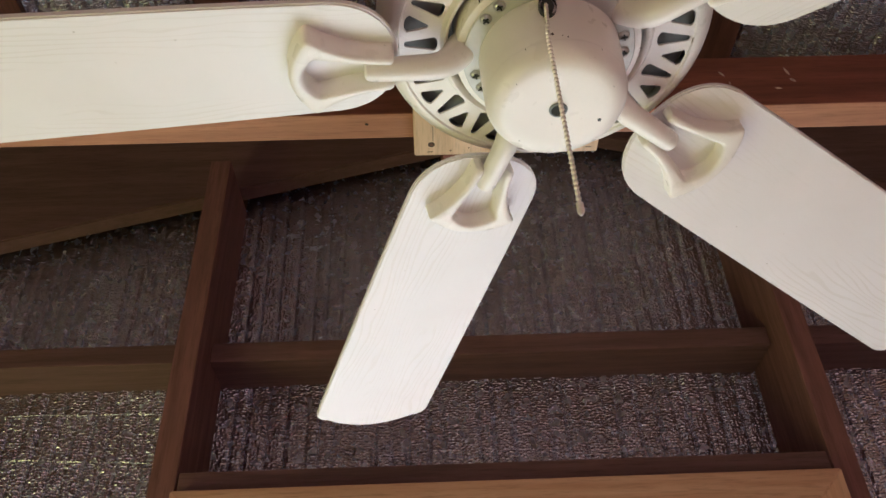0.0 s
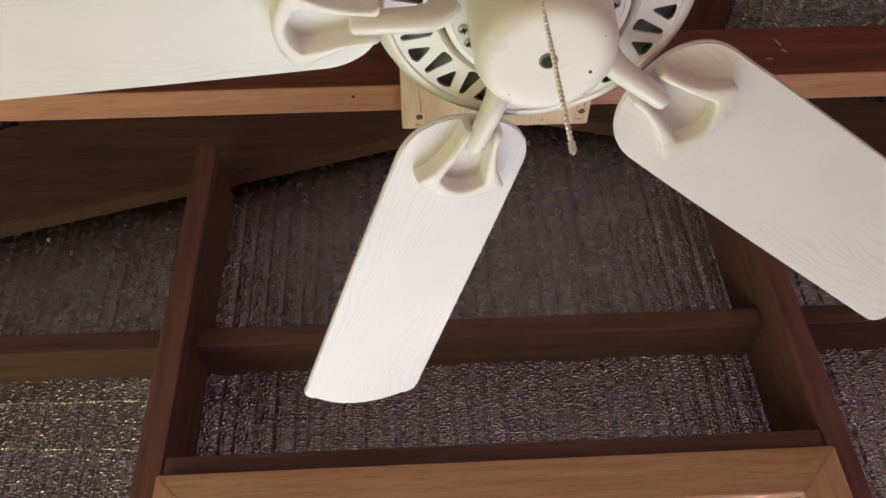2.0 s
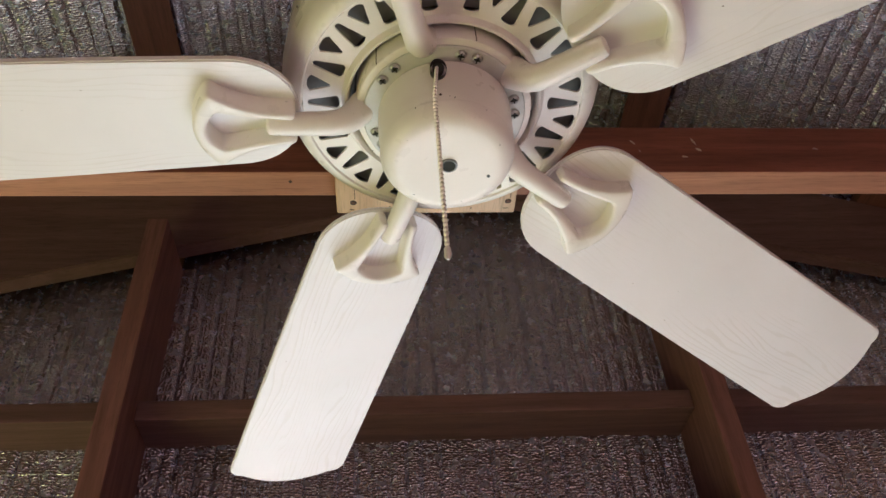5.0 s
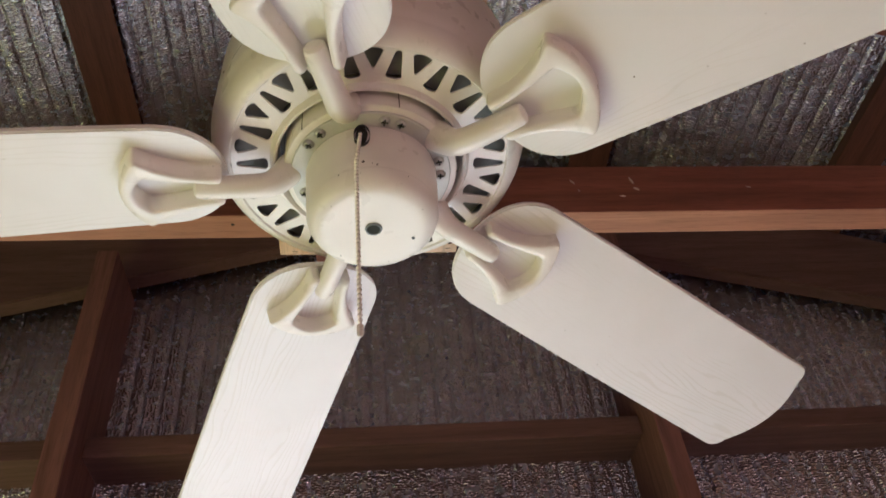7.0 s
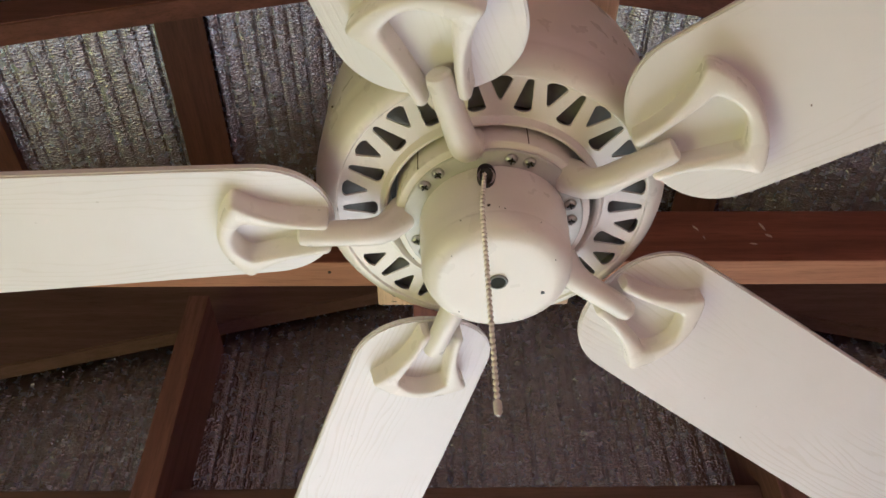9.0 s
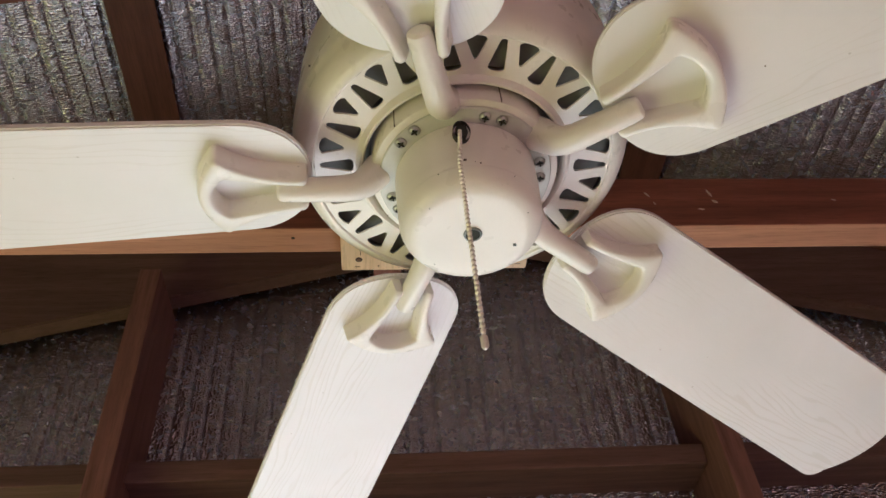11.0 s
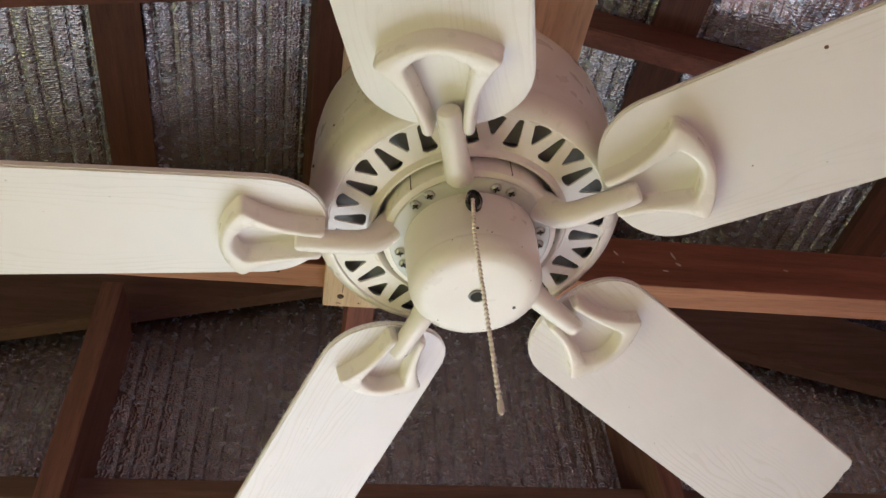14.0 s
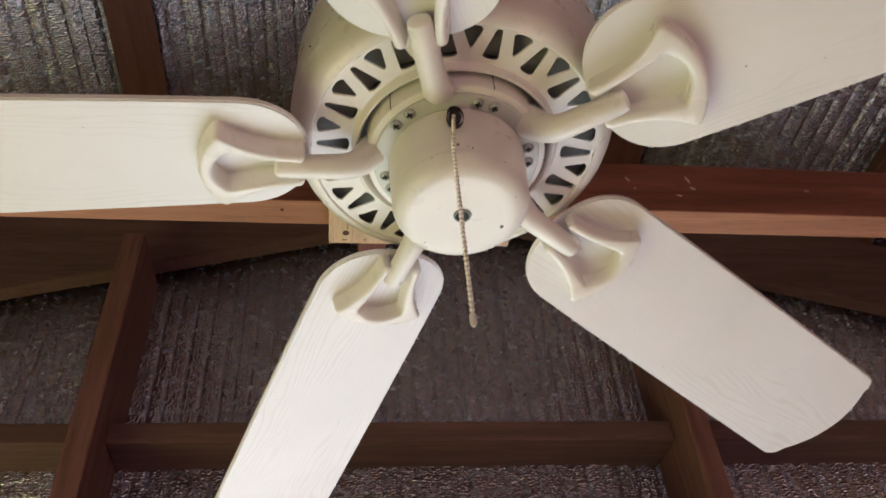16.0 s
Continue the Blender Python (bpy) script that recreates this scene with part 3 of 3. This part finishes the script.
def bracket_mesh():
    """An anchor-shaped rib under the blade: a bowed bar with two round-ended prongs back to the hub and an open middle."""
    bm = bmesh.new()
    n = 16

    def bez(p, a, b, q, t):
        u = 1 - t
        return tuple(u ** 3 * i + 3 * u * u * t * j + 3 * u * t * t * k + t ** 3 * m for i, j, k, m in zip(p, a, b, q))

    # outer line from the tip of one prong out to the corner, round the bow; inner line beside it, point for point
    side_out = [bez((0.1185, 0.0186), (0.136, 0.0192), (0.158, 0.0250), (0.1735, 0.0412), i / n) for i in range(n + 1)]
    side_in = [bez((0.1185, 0.0098), (0.136, 0.0118), (0.152, 0.0160), (0.1690, 0.0200), i / n) for i in range(n + 1)]
    corner_out = [(0.1750, 0.0416), (0.1766, 0.0412)]
    corner_in = [(0.1712, 0.0203), (0.1733, 0.0192)]
    bow_out = [(0.1920 - 0.0148 * (o / 0.0412) ** 2, o) for o in (0.0412 - 0.0824 * i / (2 * n) for i in range(1, 2 * n))]
    bow_in = [(0.1815 - 0.0082 * (o / 0.0192) ** 2, o) for o in (0.0192 - 0.0384 * i / (2 * n) for i in range(1, 2 * n))]
    tip_out = [(0.1150, 0.0155), (0.1160, 0.0178)]
    tip_in = [(0.1150, 0.0128), (0.1160, 0.0104)]

    def whole(tip, edge, corner, bow):
        half = tip + edge + corner
        return half + bow + [(r, -o) for r, o in reversed(half)]

    outer = whole(tip_out, side_out, corner_out, bow_out)
    inner = whole(tip_in, side_in, corner_in, bow_in)
    H = 0.0158
    layers = []
    for ring, other in ((outer, inner), (inner, outer)):
        lay = []
        for h, inset in ((-0.0005, -0.0005), (0.0012, 0.0), (H - 0.0036, 0.0003), (H - 0.0018, 0.0009), (H - 0.0006, 0.0020), (H, 0.0036)):
            pts = []
            for (r, o), (r2, o2) in zip(ring, other):
                dx, dy = r2 - r, o2 - o
                L = math.hypot(dx, dy)
                d = min(inset, 0.45 * L)
                pts.append(bm.verts.new(blade_frame(r + dx / L * d, o + dy / L * d, h - ((0.0050 if L < 0.004 else 0.0016 if L < 0.0078 else 0.0) if h > 0.01 else 0.0))))
            lay.append(pts)
        layers.append(lay)
    m, top = len(outer), len(layers[0])
    for lay in layers:
        for a, b in zip(lay, lay[1:]):
            for i in range(m - 1):
                bm.faces.new((a[i], a[i + 1], b[i + 1], b[i]))
    lo, li = layers[0][-1], layers[1][-1]
    for i in range(m - 1):
        bm.faces.new((lo[i], lo[i + 1], li[i + 1], li[i]))
    for e in (0, m - 1):
        for h in range(top - 1):
            bm.faces.new((layers[0][h][e], layers[0][h + 1][e], layers[1][h + 1][e], layers[1][h][e]))
    return bm


def arm_mesh():
    """The round arm that swings up from the flywheel and out between the prongs."""
    pts = [(0.0600, 0, 0.0740), (0.0645, 0, 0.0690), (0.0690, 0, 0.0615), (0.0740, 0, 0.0550), (0.0800, 0, 0.0508), (0.0880, 0, 0.0488), (0.100, 0, 0.0480), (0.115, 0, 0.0472), (0.130, 0, 0.0465), (0.1345, 0, 0.0463), (0.1362, 0, 0.0463)]
    rad = [0.0130, 0.0125, 0.0116, 0.0108, 0.0102, 0.0098, 0.0094, 0.0090, 0.0088, 0.0078, 0.0055]
    return tube(pts, rad, 20)


SAG = (0.0, -0.005, 0.0, 0.0, -0.0012)       # no two blades hang quite alike
RISE = (0.0, 0.0, 0.0, 0.0, 0.4)
VEER = (0.0, -0.2, 0.0, -0.25, 0.0)
blade_data = mesh_of("blade", blade_mesh(), BLADE, True)
bracket_data = mesh_of("blade_bracket", bracket_mesh(), ENAMEL, True)
arm_data = mesh_of("arm", arm_mesh(), ENAMEL, True)
for k in range(5):
    turn = base @ Matrix.Translation((0, 0, SAG[k])) @ Matrix.Rotation(radians(BLADE_TURN + 72 * k + VEER[k]), 4, "Z")
    blade = new("blade", blade_data)
    blade.parent, blade.matrix_basis = fan, turn @ slant(RISE[k])
    blade["label"] = "white grained fan blade with rounded ends"
    bracket = new("blade_bracket", bracket_data)
    bracket.parent, bracket.matrix_basis = fan, turn @ slant(RISE[k])
    bracket["label"] = "off-white cast blade bracket, anchor shaped"
    arm = new("arm", arm_data)
    arm.parent, arm.matrix_basis = bracket, slant(RISE[k]).inverted()


def pull_chain():
    """A ball chain out of the grommet, hanging straight down."""
    bm = bmesh.new()
    x, y = -0.0125, -0.0575
    top, bottom = HUB + 0.046, 1.9585
    count = 49
    for i in range(count):
        f = i / (count - 1)
        z = top + (bottom - top) * f
        p = Vector((-0.009 + (x + 0.009) * min(1, f * 5), -0.0535 + (y + 0.0535) * min(1, f * 7) - 0.0025 * f, z))
        bmesh.ops.create_icosphere(bm, subdivisions=1, radius=0.0019, matrix=Matrix.Translation(p))
    tube([(x, y - 0.0025, bottom + 0.004), (x, y - 0.0025, bottom - 0.002), (x, y - 0.0025, bottom - 0.004)], [0.0021, 0.0021, 0.0008], 10, bm)
    tube([(-0.009, -0.0535, top), (x, -0.0575, top - 0.025), (x, y - 0.0025, bottom)], [0.0006] * 3, 6, bm)
    return bm


bm = pull_chain()
bm.transform(Matrix.Translation((0, 0, -MOUNT)))
part("pull_chain", bm, CHAIN, fan, "nickel bead pull chain", True)


# ---------------------------------------------------------------- marks and small things
DARK = plain("dark_mark", (0.055, 0.035, 0.025), 0.8, 0.0, 0.2, 200.0)
PALE = plain("splintered_wood", (0.62, 0.47, 0.35), 0.8, 0.0, 0.2, 200.0)
RUST = plain("rusty_screw", (0.16, 0.085, 0.045), 0.6, 0.4, 0.3, 300.0)


def disc(r, depth=0.0006, sides=14):
    return lathe([(0.0, -depth), (r * 0.8, -depth), (r, 0.0), (r, depth)], sides)


def splinter(length, width):
    """A sliver of torn wood, pointed at both ends, in the xz plane facing -y."""
    bm = bmesh.new()
    ring = [(-length / 2, 0), (-length * 0.15, -width / 2), (length * 0.2, -width * 0.4), (length / 2, 0), (length * 0.1, width / 2), (-length * 0.25, width * 0.35)]
    low = [bm.verts.new((x, 0.0008, z)) for x, z in ring]
    tip = bm.verts.new((0, -0.0009, 0))
    for i in range(6):
        bm.faces.new((low[i], low[(i + 1) % 6], tip))
    bm.faces.new(list(reversed(low)))
    return bm


tie = [o for o in scene.objects if o.name == "bottom_chord"][0]
tie_at = Vector((0, 0.269, 2.39))
for x, z, length, width, turn in ((0.277, 2.448, 0.014, 0.004, 60), (0.283, 2.431, 0.007, 0.002, 70), (0.359, 2.450, 0.020, 0.0045, 75), (0.362, 2.434, 0.012, 0.006, 40), (0.340, 2.420, 0.012, 0.004, 10), (0.52, 2.436, 0.010, 0.003, 20)):
    part("splinter", splinter(length, width), PALE, tie, "pale torn splinter", at=Matrix.Translation(Vector((x, 0.2685, z)) - tie_at) @ Matrix.Rotation(radians(turn), 4, "Y"))
part("nail_head", disc(0.0022), DARK, tie, "dark nail head", at=Matrix.Translation(Vector((-0.162, 0.2845, 2.3905)) - tie_at))

# screws through the plank's far end, with pencil strokes; dark discs give stain and recess shade
mid = plank.location.copy()
for x, y in ((-0.085, 0.302), (0.108, 0.300)):
    part("plank_screw_recess", disc(0.0042, 0.0004), DARK, plank, "dark disc for the stained, shaded screw hole", at=Matrix.Translation(Vector((x, y, MOUNT)) - mid))
    part("plank_screw_head", disc(0.0026, 0.0009), RUST, plank, "rusty screw head", at=Matrix.Translation(Vector((x, y, MOUNT)) - mid))
    part("pencil_stroke", box(-0.0004, 0.0004, -0.012, 0.012, -0.0003, 0.0003, 0), DARK, plank, "", at=Matrix.Translation(Vector((x + 0.002, y - 0.018, MOUNT)) - mid))
    part("pencil_stroke", box(-0.004, 0.002, -0.0005, 0.0005, -0.0003, 0.0003, 0), DARK, plank, "", at=Matrix.Translation(Vector((x - 0.001, y + 0.012, MOUNT)) - mid))
for x, y, r in ((-0.062, 0.313, 0.0012), (-0.040, 0.309, 0.0009), (0.062, 0.312, 0.0010)):
    part("nick", disc(r, 0.0004, 8), DARK, plank, "", at=Matrix.Translation(Vector((x, y, MOUNT)) - mid))

# chips in the enamel
for th, z, r in ((-98.5, 0.0195, 0.0012), (-87.0, 0.0158, 0.0005), (-91.0, 0.0172, 0.0003), (-120.0, 0.012, 0.0004), (-60.0, 0.010, 0.0003)):
    m = Matrix.Rotation(radians(th), 4, "Z") @ Matrix.Translation((0.0507, 0, z)) @ Matrix.Rotation(radians(-90), 4, "Y")
    part("enamel_chip", disc(r, 0.0003, 9), DARK, cup, "", at=m)
for x, y, r in ((-0.025, 0.029, 0.0005), (-0.031, -0.024, 0.0003), (0.036, -0.020, 0.0003), (0.012, 0.037, 0.0003)):
    part("enamel_chip", disc(r, 0.0003, 8), DARK, cup, "", at=Matrix.Translation((x, y, 0.0003)))
for th, z, r in ((-166.0, 0.0985, 0.0012), (-150.0, 0.108, 0.0008), (-100.0, 0.14, 0.0006)):
    m = Matrix.Rotation(radians(th), 4, "Z") @ Matrix.Translation((0.1300, 0, z)) @ Matrix.Rotation(radians(-90), 4, "Y")
    part("enamel_chip", disc(r, 0.0005, 8), DARK, housing, "", at=m)
flywheel = [o for o in fan.children if o.name == "flywheel"][0]
for th in (-72.7, -139.6, -1.0, 70.0, 145.0):
    m = Matrix.Rotation(radians(th), 4, "Z") @ Matrix.Translation((0.0693, 0, 0.0745))
    part("seam", box(-0.0004, 0.0004, -0.00035, 0.00035, -0.0115, 0.0115, 0), DARK, flywheel, "", at=m)

# blade screw heads seen on one blade
blades = [o for o in fan.children if o.name.startswith("blade") and "bracket" not in o.name]
part("screw_dot", disc(0.0015, 0.0005, 10), RUST, blades[1], "small brown screw head", at=Matrix.Translation((0.103, -0.052, 0.0)))
part("screw_dot", disc(0.0006, 0.0004, 8), RUST, blades[1], "", at=Matrix.Translation((0.040, 0.018, 0.0)))

# folds in the wall foil beside the window
for (x0, z0), (x1, z1) in (((-1.30, 2.352), (-0.530, 2.336)), ((-1.30, 2.285), (-0.535, 2.243)), ((-0.66, 2.362), (-0.575, 2.381))):
    pts, n = [], 24
    for i in range(n + 1):
        f = i / n
        pts.append((x0 + (x1 - x0) * f, WALL_FOIL - 0.004 + 0.0012 * noise.noise(Vector((i * 0.9, z0, 0))), z0 + (z1 - z0) * f + 0.003 * noise.noise(Vector((i * 0.6, z0 * 5, 3)))))
    tagged(part("foil_fold", tube(pts, [0.0008 + 0.0014 * abs(noise.noise(Vector((i * 0.7, z0 * 9, 1)))) for i in range(n + 1)], 6, flat=0.7), FOIL_WALL, smooth=True), "crumpled fold in silver foil insulation", "insulation", kind="structure")
